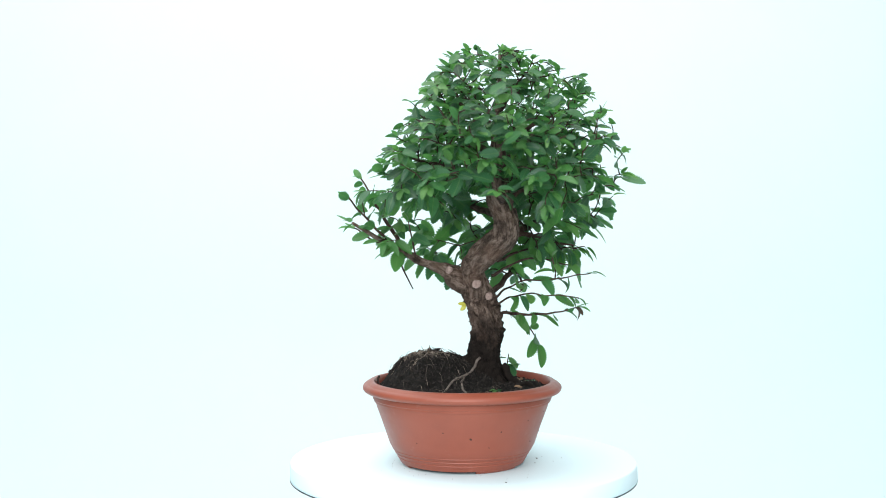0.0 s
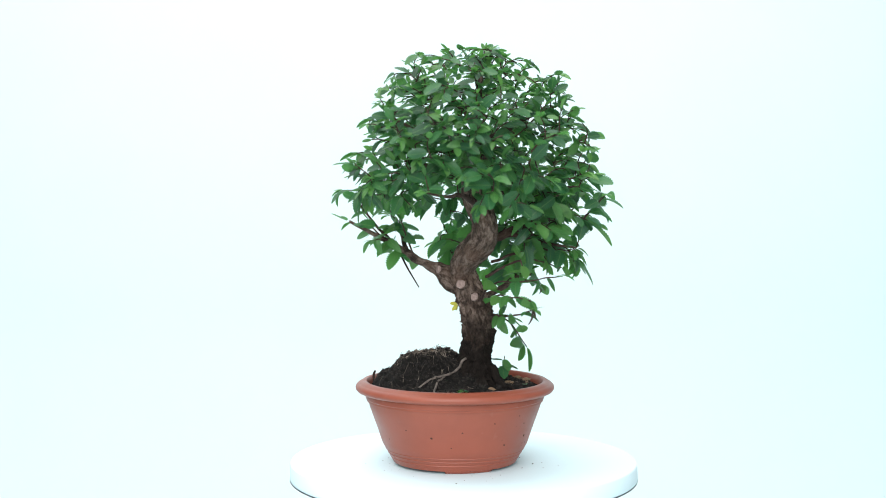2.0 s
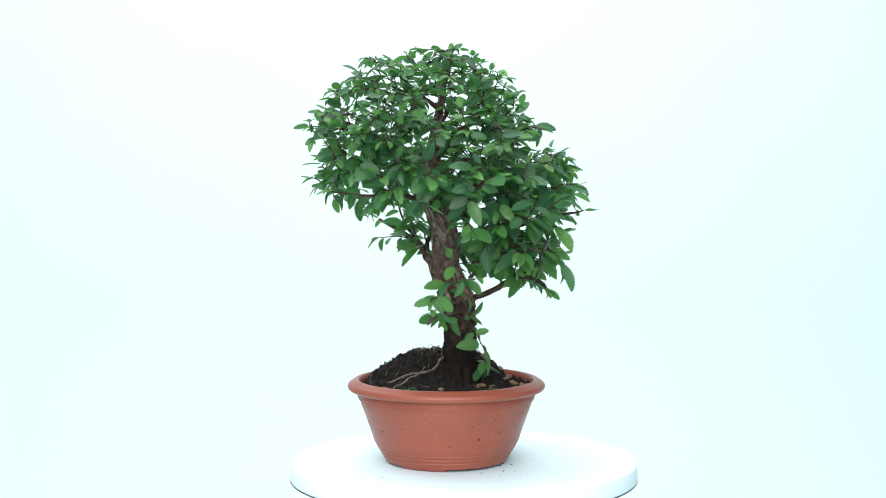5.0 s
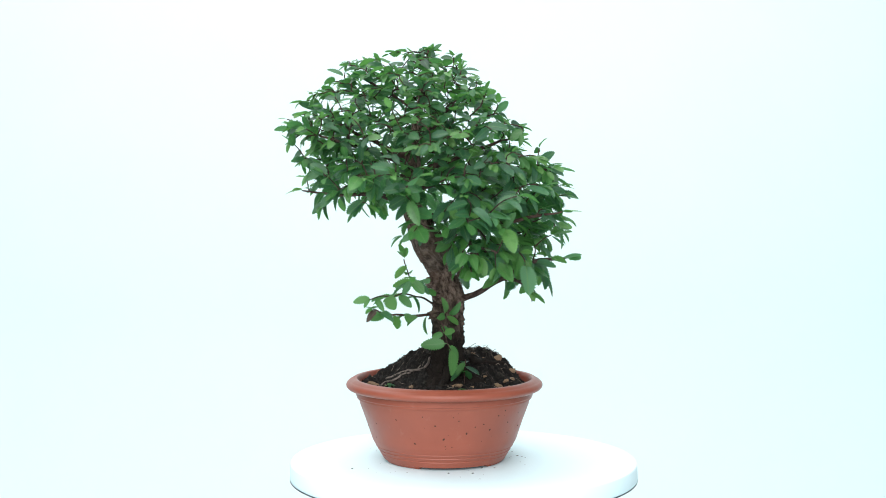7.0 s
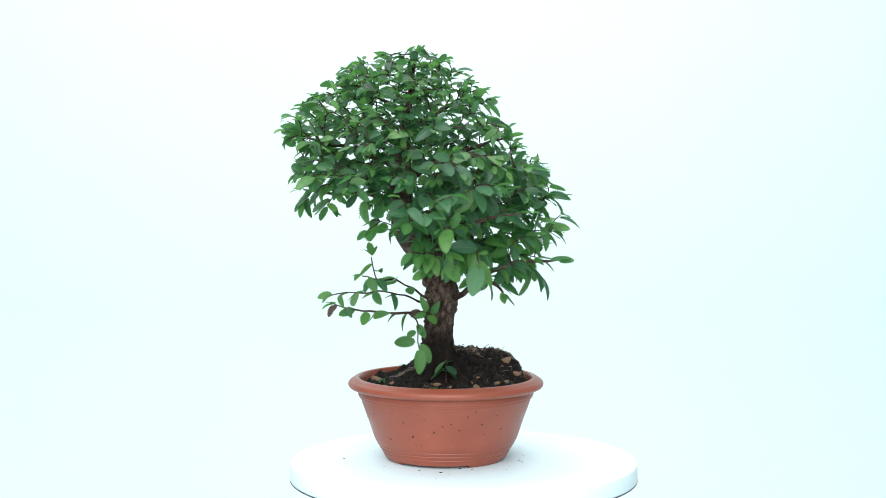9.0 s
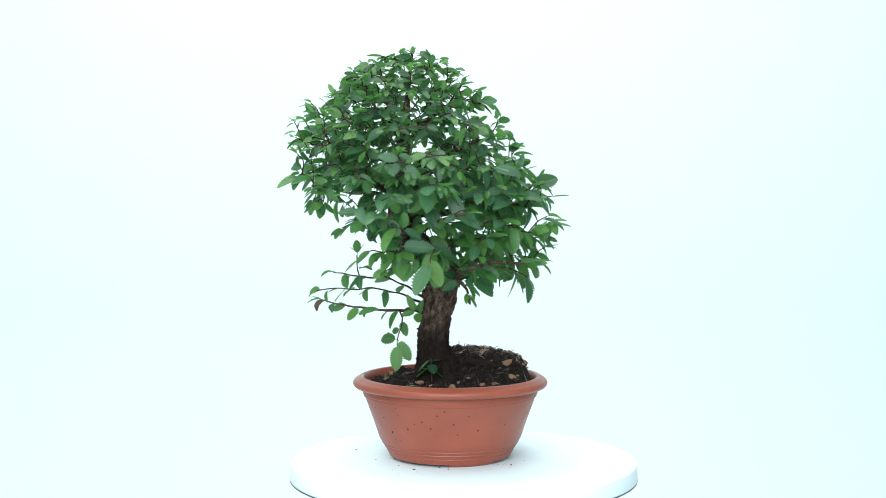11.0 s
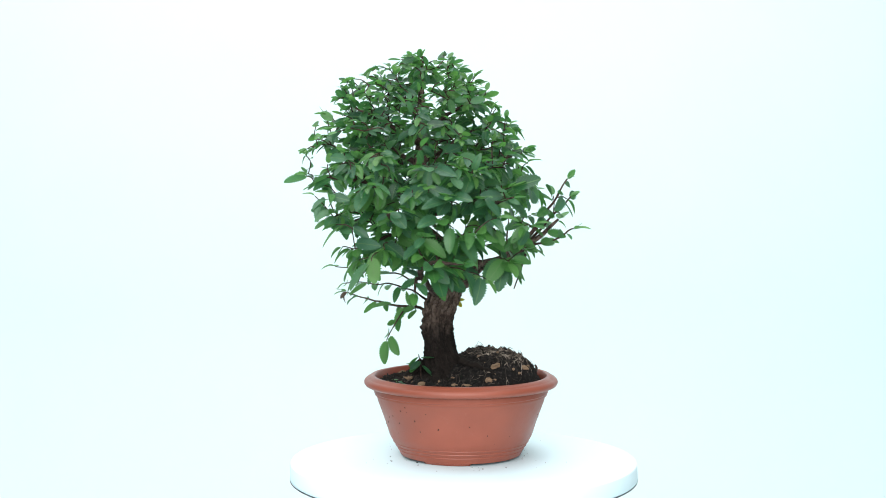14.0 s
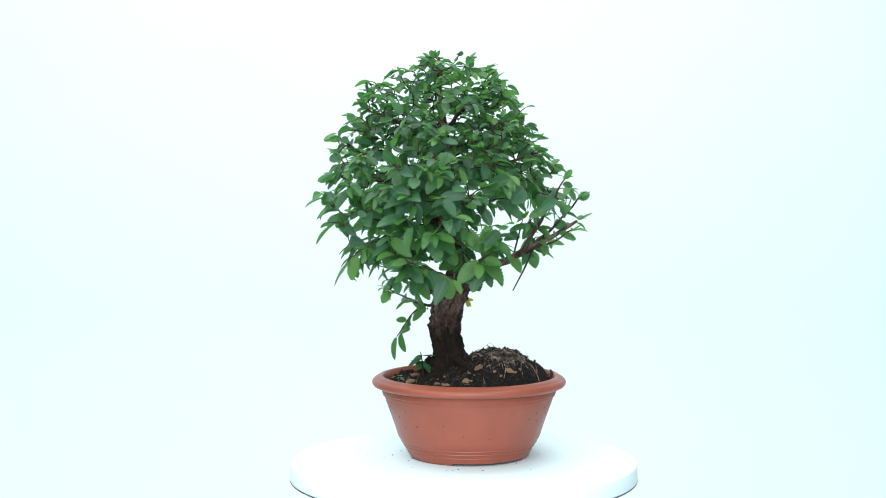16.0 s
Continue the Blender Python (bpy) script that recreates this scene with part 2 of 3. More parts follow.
def build_pot():
    pot = tagged(new("plant_pot"), "round terracotta-coloured plastic plant pot with a rolled rim", "plant pot")
    prof = [(0.0005, 0.0110), (0.050, 0.0110), (0.0585, 0.0080), (0.0598, 0.0030), (0.0608, 0.0023), (0.0622, 0.0028), (0.0645, 0.0070), (0.0654, 0.0082), (0.0652, 0.0087), (0.0665, 0.0108),
            (0.0678, 0.0122), (0.0676, 0.0128), (0.0690, 0.0148), (0.0702, 0.0160), (0.0701, 0.0166), (0.0716, 0.0190), (0.0730, 0.0215), (0.0738, 0.0235),
            (0.0753, 0.0280), (0.0777, 0.0355), (0.0807, 0.0440), (0.0838, 0.0525), (0.0860, 0.0585), (0.0865, 0.0606), (0.0872, 0.0630), (0.0876, 0.0640), (0.0890, 0.0642),
            (0.0892, 0.0660), (0.0900, 0.0668), (0.0904, 0.0738), (0.0872, 0.0752), (0.0850, 0.0690), (0.0800, 0.0520), (0.0720, 0.0300), (0.055, 0.016), (0.0005, 0.016)]
    v, f = lathe(prof, 160)
    body = mesh_of("body", v, f, M_POT)
    body.set_sharp_from_angle(angle=radians(36))
    part("body", body, pot)
    lip = [(0.0880, 0.0734), (0.0930, 0.0728), (0.0962, 0.0730), (0.0984, 0.0740), (0.0996, 0.0756), (0.1000, 0.0774), (0.0993, 0.0793), (0.0976, 0.0810), (0.0964, 0.0813),
           (0.0956, 0.0820), (0.0932, 0.0837), (0.0908, 0.0843), (0.0890, 0.0840), (0.0880, 0.0828), (0.0872, 0.0790), (0.0862, 0.0740)]
    v, f = lathe(lip, 160, True)
    rim = mesh_of("rim", v, f, M_POT)
    rim.set_sharp_from_angle(angle=radians(34))
    part("rim", rim, pot, "rounded rim with a faint moulded line")
    for mid in (-53.5, 64.0, 186.5):
        fv, ff, n = [], [], 14
        sect = [(0.0525, 0.0082), (0.0530, 0.0006), (0.0540, 0.0), (0.0588, 0.0), (0.0602, 0.0008), (0.0632, 0.0056)]
        for i in range(n):
            w = radians(mid - 23 + 46 * i / (n - 1))
            fv += [(r * math.cos(w), r * math.sin(w), z) for r, z in sect]
        s = len(sect)
        for i in range(n - 1):
            for k in range(s):
                q = (k + 1) % s
                ff.append((i * s + k, (i + 1) * s + k, (i + 1) * s + q, i * s + q))
        ff += [tuple(range(s)), tuple(reversed(range((n - 1) * s, n * s)))]
        part("foot", mesh_of("foot", fv, ff, M_POT), pot)
    # dried splashes of soil on the wall: heading in degrees, height, size in mm
    wall = prof[8:27]
    rng = random.Random(4)
    specks = [(-84, 0.038, 2.0), (-103, 0.044, 1.3), (-6, 0.0345, 1.9), (-28, 0.0286, 1.5), (33, 0.0557, 1.4), (22, 0.0483, 1.5), (-62, 0.044, 1.3), (-40, 0.052, 1.2),
              (-12, 0.048, 1.4), (4, 0.053, 1.2), (10, 0.040, 1.6), (16, 0.046, 1.2), (28, 0.042, 1.5), (38, 0.060, 1.4), (44, 0.047, 1.5), (47, 0.036, 1.2),
              (-20, 0.057, 1.1), (54, 0.055, 1.2), (62, 0.040, 1.5), (150, 0.047, 1.3), (156, 0.052, 1.5), (160, 0.043, 1.2), (166, 0.056, 1.4), (172, 0.049, 1.3), (98, 0.033, 1.1),
              (-125, 0.031, 1.1), (-70, 0.0285, 1.0), (0, 0.026, 1.0), (84, 0.043, 1.2), (118, 0.030, 1.0)]
    for _ in range(26):
        specks.append((rng.choice((rng.uniform(-25, 62), rng.uniform(140, 178), rng.uniform(-180, 180))), rng.uniform(0.022, 0.061), rng.uniform(0.4, 0.8)))
    lump = [mesh_of("dirt_speck", *blob_data(rng, 0.5, 0.14, 0.6, 0.3), M_SPLASH) for _ in range(4)]
    for i, (deg, z, mm) in enumerate(specks):
        r = np.interp(z, [q[1] for q in wall], [q[0] for q in wall])
        w = radians(deg)
        m = Matrix.Translation((r * math.cos(w), r * math.sin(w), z)) @ Matrix.Rotation(w - math.pi / 2, 4, "Z") @ Matrix.Rotation(rng.uniform(-1, 1), 4, "Y")
        part("dirt_speck", lump[i % 4], pot, "", m @ Matrix.Diagonal((mm * 0.0011, mm * 0.0011, mm * 0.0014, 1)))
    ride(pot, Matrix.Translation(POT))


def soil_height(x, y):
    """Height of the soil over the platter."""
    px, py = x - POT.x, y - POT.y
    edge = math.hypot(px, py) / 0.0865
    d = math.hypot((x + 0.033) / 0.039, (y + 0.006) / 0.058)
    hill = 1.0 / (1 + math.exp((d - 1.0) * 7.0))
    hill *= 1 - 0.18 * max(0.0, min(1.0, (x + 0.034) / 0.03))
    d2 = math.hypot((x - 0.014) / 0.036, (y + 0.022) / 0.040)
    heap = math.exp(-d2 * d2)
    d3 = math.hypot((x + 0.050) / 0.035, (y + 0.046) / 0.036)
    slope = math.exp(-d3 * d3)
    n = noise.noise(Vector((x * 45, y * 45, 3))) * 0.006 + noise.noise(Vector((x * 110, y * 110, 7))) * 0.0045 + noise.noise(Vector((x * 330, y * 330, 1))) * 0.0026
    fall = max(0.0, min(1.0, (1.0 - edge) / 0.13))
    fall = fall * fall * (3 - 2 * fall)
    return 0.0752 + fall * (0.0025 + max(0.0290 * hill, 0.0205 * slope) + 0.0105 * heap + n) + (1 - fall) * n * 0.6


def build_soil():
    rings, seg = 70, 160
    v = [(POT.x, POT.y, soil_height(POT.x, POT.y))]
    for i in range(1, rings + 1):
        r = 0.0868 * i / rings
        for k in range(seg):
            w = 2 * math.pi * k / seg
            x, y = POT.x + r * math.cos(w), POT.y + r * math.sin(w)
            v.append((x, y, soil_height(x, y)))
    f = [(0, 1 + k, 1 + (k + 1) % seg) for k in range(seg)]
    for i in range(rings - 1):
        for k in range(seg):
            a, b = 1 + i * seg, 1 + (i + 1) * seg
            q = (k + 1) % seg
            f.append((a + k, b + k, b + q, a + q))
    soil = new("potting_soil", mesh_of("potting_soil", v, f, M_SOIL))
    tagged(soil, "dark crumbly potting soil heaped beside the trunk in the pot", "soil", kind="stuff")
    ride(soil)
    # loose crumbs
    rng = random.Random(11)
    kinds = [blob_data(rng, 1, 0.75, 0.6, 0.6) for _ in range(10)]
    crumbs = Lumps()
    for _ in range(4200):
        r, w = 0.085 * math.sqrt(rng.random()), rng.uniform(0, 6.283)
        x, y = POT.x + r * math.cos(w), POT.y + r * math.sin(w)
        s = 0.0004 + 0.0013 * rng.random() ** 3
        crumbs.add(rng.choice(kinds), pose(x, y, soil_height(x, y) + s * 0.3, rng.uniform(0, 360), rng.uniform(0, 360), 0) @ Matrix.Scale(s, 4))
    ob = new("soil_crumbs", crumbs.mesh("soil_crumbs", M_CRUMB, False))
    ride(tagged(ob, "loose dark crumbs lying on the potting soil", "soil crumbs", kind="stuff"))
    # dry fibres, thickest on the heap
    tubes = Tubes()
    for i in range(560):
        if i < 400:
            x, y = rng.gauss(-0.044, 0.014), rng.gauss(0.002, 0.020)
        else:
            r, w = 0.08 * math.sqrt(rng.random()), rng.uniform(0, 6.283)
            x, y = POT.x + r * math.cos(w), POT.y + r * math.sin(w)
        if math.hypot(x - POT.x, y - POT.y) > 0.08 or (i < 400 and soil_height(x, y) < 0.099 and rng.random() < 0.8):
            continue
        a, ln = rng.uniform(0, 6.283), rng.uniform(0.004, 0.016)
        bend = rng.gauss(0, 0.45)
        pts, lift = [], rng.uniform(0.0002, 0.0016 if i < 400 else 0.0010)
        up = rng.uniform(0.001, 0.006) if rng.random() < 0.08 else 0.0
        thick = rng.uniform(0.00014, 0.00055 if i < 400 else 0.00028)
        for k in range(6):
            s = k / 5
            px, py = x + ln * s * math.cos(a + bend * s), y + ln * s * math.sin(a + bend * s)
            hz = soil_height(px, py) if math.hypot(px - POT.x, py - POT.y) < 0.085 else 0.0775
            pts.append((px, py, hz + 0.0004 + lift * math.sin(math.pi * s) + up * s, thick * (1 - 0.4 * s)))
        tubes.add(pts, 5)
    ob = new("dry_fibres", tubes.mesh("dry_fibres", M_STRAW))
    ride(tagged(ob, "tangle of dry pale fibres on the soil heap", "fibres", kind="stuff"))
    # bark chips
    chips = [mesh_of("bark_chip", *blob_data(rng, 1.0, 0.72, 0.42, 0.42, 2), M_CHIP, False) for _ in range(4)]
    for i in range(28):
        for _ in range(60):
            w = rng.uniform(radians(0), radians(150)) if i < 22 else rng.uniform(0, 6.283)
            r = rng.uniform(0.03, 0.08)
            x, y = POT.x + r * math.cos(w), POT.y + r * math.sin(w)
            if math.hypot(x - 0.017, y + 0.015) > 0.028:
                break
        s = rng.choice((0.0018, 0.0022, 0.0026, 0.0034, 0.0046, 0.0062))
        ob = new("bark_chip", chips[i % 4])
        tagged(ob, "tan bark chip half sunk in the dark soil", "bark chip", "bark chips on the soil")
        ride(ob, pose(x, y, soil_height(x, y) + 0.0006, rng.uniform(-25, 25), rng.uniform(-25, 25), rng.uniform(0, 360)) @ Matrix.Scale(s, 4))
    # a stick at the rim
    tubes = Tubes()
    tubes.add(spline([(0, 0, -0.006, 0.0012), (0.0005, 0, 0.004, 0.0011), (0.0, 0.001, 0.009, 0.0014), (0.0016, 0.001, 0.0125, 0.0010)], 10), 7)
    ob = new("stick", tubes.mesh("stick", M_TWIG))
    ride(tagged(ob, "short dark stick standing in the soil at the rim", "stick"), Matrix.Translation((-0.0855, -0.034, 0.0775)))
    # dry stalks lying between the heap and the trunk
    for pts in ([(0.004, -0.030, 0.1105, 0.0005), (-0.006, -0.028, 0.1165, 0.0004), (-0.022, -0.024, 0.1225, 0.0003)], [(0.000, -0.033, 0.1085, 0.0006), (-0.006, -0.032, 0.1130, 0.0005), (-0.016, -0.030, 0.1155, 0.0003)]):
        tubes = Tubes()
        base = Vector((pts[0][0], pts[0][1], soil_height(pts[0][0], pts[0][1])))
        tubes.add(spline([(p[0] - base.x, p[1] - base.y, p[2] - pts[0][2] - 0.001, p[3]) for p in pts], 10), 5)
        ob = new("dry_stalk", tubes.mesh("dry_stalk", M_STRAW))
        ride(tagged(ob, "thin dry stalk leaning out of the soil beside the trunk", "stalk", "dry stalks by the trunk"), Matrix.Translation(base))
    # spilled crumbs on the platter
    spill = Lumps()
    for i in range(48):
        w = rng.uniform(0, 6.283)
        r = 0.060 + abs(rng.gauss(0, 0.024))
        x, y = POT.x + r * math.cos(w), POT.y + r * math.sin(w)
        if math.hypot(x, y) > 0.165:
            continue
        s = 0.0003 + 0.0008 * rng.random() ** 3
        spill.add(rng.choice(kinds), pose(x, y, s * 0.45, 0, 0, rng.uniform(0, 360)) @ Matrix.Diagonal((s * 1.4, s, s * 0.6, 1)))
    ob = new("spilled_soil", spill.mesh("spilled_soil", M_CRUMB))
    ride(tagged(ob, "few dark soil crumbs spilled on the white platter", "soil crumbs", kind="stuff"))


# ---- leaves ----
def leaf_shape(width, fold, bend, twist, teeth=10):
    """Verts, faces and uv of a toothed leaf of length 1 along y, with its stalk at the origin."""
    rows = [(-0.02, 0.012), (0.10, 0.014)]
    for i in range(teeth):
        for s, k in ((0.0, 0.84), (0.60, 1.15)):
            v = (i + s) / teeth
            w = width * 0.5 * math.sin(math.pi * min(1, 0.06 + 0.94 * v ** 0.92)) ** 0.56
            rows.append((0.12 + 0.88 * v, max(w * k, 0.012)))
    rows.append((1.0, 0.004))
    verts, uvs, faces = [], [], []
    for y, w in rows:
        z = -bend * y * y
        t = twist * y
        for side in (-1, 0, 1):
            x, h = side * w, abs(side) * w * fold
            verts.append((x * math.cos(t) - h * math.sin(t), y * (1 - 0.15 * abs(bend) * y), z + h * math.cos(t) + x * math.sin(t)))
            uvs.append((0.5 + side * w / max(width, 0.01), y))
    for i in range(len(rows) - 1):
        a, b = 3 * i, 3 * i + 3
        faces += [(a, a + 1, b + 1, b), (a + 1, a + 2, b + 2, b + 1)]
    return verts, faces, uvs


LEAF_KINDS = [leaf_shape(0.48, 0.28, 0.16, 0.10), leaf_shape(0.42, 0.42, 0.30, -0.15), leaf_shape(0.50, 0.16, 0.05, 0.05), leaf_shape(0.40, 0.50, 0.38, 0.25),
              leaf_shape(0.46, 0.22, 0.24, -0.22), leaf_shape(0.54, 0.30, -0.06, 0.0)]


def leaf_pose(base, way, face, size):
    y = Vector(way).normalized()
    z = Vector(face) - y * Vector(face).dot(y)
    if z.length < 1e-3:
        z = y.orthogonal()
    z.normalize()
    x = y.cross(z)
    m = Matrix((x, y, z)).transposed().to_4x4()
    return Matrix.Translation(base) @ m @ Matrix.Scale(size, 4)


# ---- the crown's outline: at each height the reach in every heading, as a mean, a shift in x and y, and two orders of lobes (mm) ----
CROWN = [(0.420, 15, 37, -36, -1, -2, 0, 0), (0.404, 55, 28, -56, -7, 8, 3, 3), (0.387, 75, 37, -57, -1, 5, 5, -1), (0.369, 90, 32, -62, -6, 5, 6, 0),
         (0.352, 103, 34, -66, -5, -2, 5, 0), (0.335, 113, 35, -62, -5, 3, 2, 3), (0.301, 122, 37, -40, 1, 4, 1, -5), (0.267, 132, 21, -34, -1, 3, -3, 3),
         (0.250, 124, 18, -11, 9, 4, -3, -1), (0.232, 110, 7, -1, 18, 7, -1, -9), (0.215, 102, 11, 10, 19, -2, -4, -11), (0.198, 96, 20, 21, 25, -6, -12, -13)]
HEADS = np.linspace(0, 2 * math.pi, 36, endpoint=False)


def crown_at(z):
    """Middle of the crown at a height, and its reach from there in 36 headings."""
    zs = [c[0] for c in CROWN][::-1]
    q = [np.interp(z, zs, [c[k] for c in CROWN][::-1]) * 0.001 for k in range(1, 8)]
    mid = np.array((q[1], q[2]))
    h = q[0] + q[3] * np.cos(2 * HEADS) + q[4] * np.sin(2 * HEADS) + q[5] * np.cos(3 * HEADS) + q[6] * np.sin(3 * HEADS)
    return mid, h


def reach(z, a):
    mid, h = crown_at(z)
    d = np.cos(HEADS - a)
    return mid, min(hh / dd for hh, dd in zip(h, d) if dd > 0.05)


# the trunk's middle line, with its radius
TRUNK = [(0.0195, -0.0165, 0.078, 0.0300), (0.0205, -0.0180, 0.094, 0.0205), (0.0218, -0.0195, 0.112, 0.0157), (0.0237, -0.0188, 0.1328, 0.0152), (0.0212, -0.0180, 0.1522, 0.0156), (0.0155, -0.0170, 0.1660, 0.0162),
         (0.0112, -0.0190, 0.1780, 0.0154), (0.0086, -0.0222, 0.1897, 0.0130), (0.0105, -0.0262, 0.2000, 0.0130), (0.0186, -0.0312, 0.2100, 0.0136), (0.0292, -0.0375, 0.2190, 0.0138), (0.0388, -0.0435, 0.2290, 0.0132),
         (0.0418, -0.0480, 0.2400, 0.0122), (0.0405, -0.0510, 0.2500, 0.0116), (0.0346, -0.0550, 0.2656, 0.0118), (0.0325, -0.0565, 0.2800, 0.0110), (0.033, -0.055, 0.300, 0.0088), (0.033, -0.051, 0.335, 0.0052),
         (0.035, -0.044, 0.375, 0.0026), (0.035, -0.039, 0.412, 0.0010)]

# main limbs: points with radius
LOWER_BOUGHS = [
    [(0.004, -0.020, 0.180, 0.0115), (-0.007, -0.021, 0.187, 0.0110), (-0.0165, -0.021, 0.194, 0.0078), (-0.030, -0.019, 0.1985, 0.0046), (-0.048, -0.015, 0.206, 0.0042), (-0.075, -0.014, 0.220, 0.0030), (-0.112, -0.040, 0.243, 0.0012)],
    [(-0.055, -0.012, 0.209, 0.0026), (-0.072, 0.002, 0.232, 0.0020), (-0.090, 0.008, 0.262, 0.0012), (-0.105, 0.014, 0.285, 0.0008)],
    [(0.016, -0.014, 0.164, 0.0040), (0.030, 0.008, 0.171, 0.0030), (0.050, 0.036, 0.191, 0.0026), (0.045, 0.070, 0.205, 0.0018), (0.020, 0.105, 0.206, 0.0010)],
    [(-0.070, -0.013, 0.217, 0.0018), (-0.094, -0.020, 0.243, 0.0012), (-0.116, -0.012, 0.266, 0.0008)],
    [(-0.058, -0.012, 0.210, 0.0016), (-0.086, 0.004, 0.222, 0.0011), (-0.112, 0.014, 0.234, 0.0007)],
    [(0.040, -0.030, 0.232, 0.0032), (0.074, -0.010, 0.228, 0.0019), (0.114, 0.020, 0.217, 0.0009)],
    [(0.048, 0.028, 0.189, 0.0020), (0.058, 0.048, 0.186, 0.0018), (0.062, 0.060, 0.176, 0.0010)],
]
MIDDLE_BOUGHS = [
    [(0.036, -0.045, 0.226, 0.0080), (0.052, -0.020, 0.232, 0.0060), (0.070, 0.015, 0.240, 0.0040), (0.085, 0.055, 0.250, 0.0022), (0.090, 0.085, 0.255, 0.0010)],
    [(0.038, -0.050, 0.244, 0.0070), (0.030, -0.015, 0.252, 0.0055), (0.010, 0.030, 0.256, 0.0038), (-0.015, 0.065, 0.262, 0.0022), (-0.030, 0.088, 0.268, 0.0010)],
    [(0.037, -0.056, 0.262, 0.0050), (0.036, -0.090, 0.270, 0.0032), (0.033, -0.130, 0.272, 0.0020), (0.031, -0.163, 0.275, 0.0010)],
    [(0.036, -0.056, 0.266, 0.0055), (0.070, -0.050, 0.276, 0.0040), (0.105, -0.035, 0.284, 0.0024), (0.130, -0.030, 0.288, 0.0010)],
    [(0.034, -0.057, 0.276, 0.0055), (0.005, -0.050, 0.290, 0.0040), (-0.035, -0.040, 0.302, 0.0026), (-0.070, -0.035, 0.312, 0.0010)],
    [(0.033, -0.057, 0.286, 0.0055), (0.030, -0.020, 0.304, 0.0040), (0.020, 0.020, 0.318, 0.0026), (0.012, 0.050, 0.328, 0.0010)],
]
UPPER_BOUGHS = [
    [(0.033, -0.056, 0.296, 0.0048), (0.050, -0.090, 0.312, 0.0032), (0.060, -0.125, 0.322, 0.0020), (0.062, -0.150, 0.328, 0.0010)],
    [(0.033, -0.055, 0.306, 0.0045), (0.010, -0.090, 0.322, 0.0030), (-0.012, -0.120, 0.338, 0.0018), (-0.022, -0.140, 0.352, 0.0009)],
    [(0.033, -0.053, 0.320, 0.0045), (0.065, -0.035, 0.338, 0.0030), (0.095, -0.025, 0.352, 0.0018), (0.110, -0.020, 0.360, 0.0009)],
    [(0.033, -0.051, 0.334, 0.0040), (0.010, -0.025, 0.352, 0.0026), (-0.015, -0.005, 0.366, 0.0012)],
    [(0.034, -0.046, 0.352, 0.0032), (0.050, -0.085, 0.372, 0.0020), (0.055, -0.105, 0.385, 0.0009)],
    [(0.035, -0.044, 0.372, 0.0020), (0.036, -0.040, 0.394, 0.0015), (0.037, -0.037, 0.410, 0.0010)],
]
BOUGHS = LOWER_BOUGHS + MIDDLE_BOUGHS + UPPER_BOUGHS
# the bare low twigs
LOW = [
    [(0.026, -0.018, 0.150, 0.0030), (0.040, -0.028, 0.152, 0.0022), (0.081, -0.079, 0.157, 0.0014), (0.108, -0.097, 0.165, 0.0007)],
    [(0.020, -0.022, 0.163, 0.0026), (0.032, -0.032, 0.168, 0.0018), (0.054, -0.050, 0.184, 0.0012), (0.095, -0.060, 0.190, 0.0010), (0.124, -0.062, 0.196, 0.0006)],
    [(0.028, -0.010, 0.188, 0.0024), (0.065, -0.005, 0.206, 0.0014), (0.106, -0.004, 0.199, 0.0008)],
    [(0.034, -0.010, 0.203, 0.0022), (0.070, 0.012, 0.216, 0.0013), (0.110, 0.028, 0.206, 0.0007)],
    [(0.090, -0.059, 0.189, 0.0010), (0.089, -0.062, 0.199, 0.0008), (0.086, -0.066, 0.211, 0.0005)],
    [(0.030, -0.026, 0.160, 0.0018), (0.055, -0.058, 0.173, 0.0011), (0.085, -0.083, 0.175, 0.0009), (0.108, -0.100, 0.174, 0.0006)],
]


def open_below(p):
    """Where the crown has no leaves: the bare front of the trunk."""
    x, y, z = p
    if z < 0.284 and y < -0.035 and -0.012 < x < 0.066:
        return True
    if z > 0.259:
        return False
    if x < -0.040 and y > -0.062:
        return z < 0.210
    if y < -0.010:
        return not (x > 0.045 and y + 0.02 > -0.62 * (x - 0.02) and z > (0.196 if y > -0.032 else 0.216))
    return z < (0.187 if y > 0.035 else 0.199)


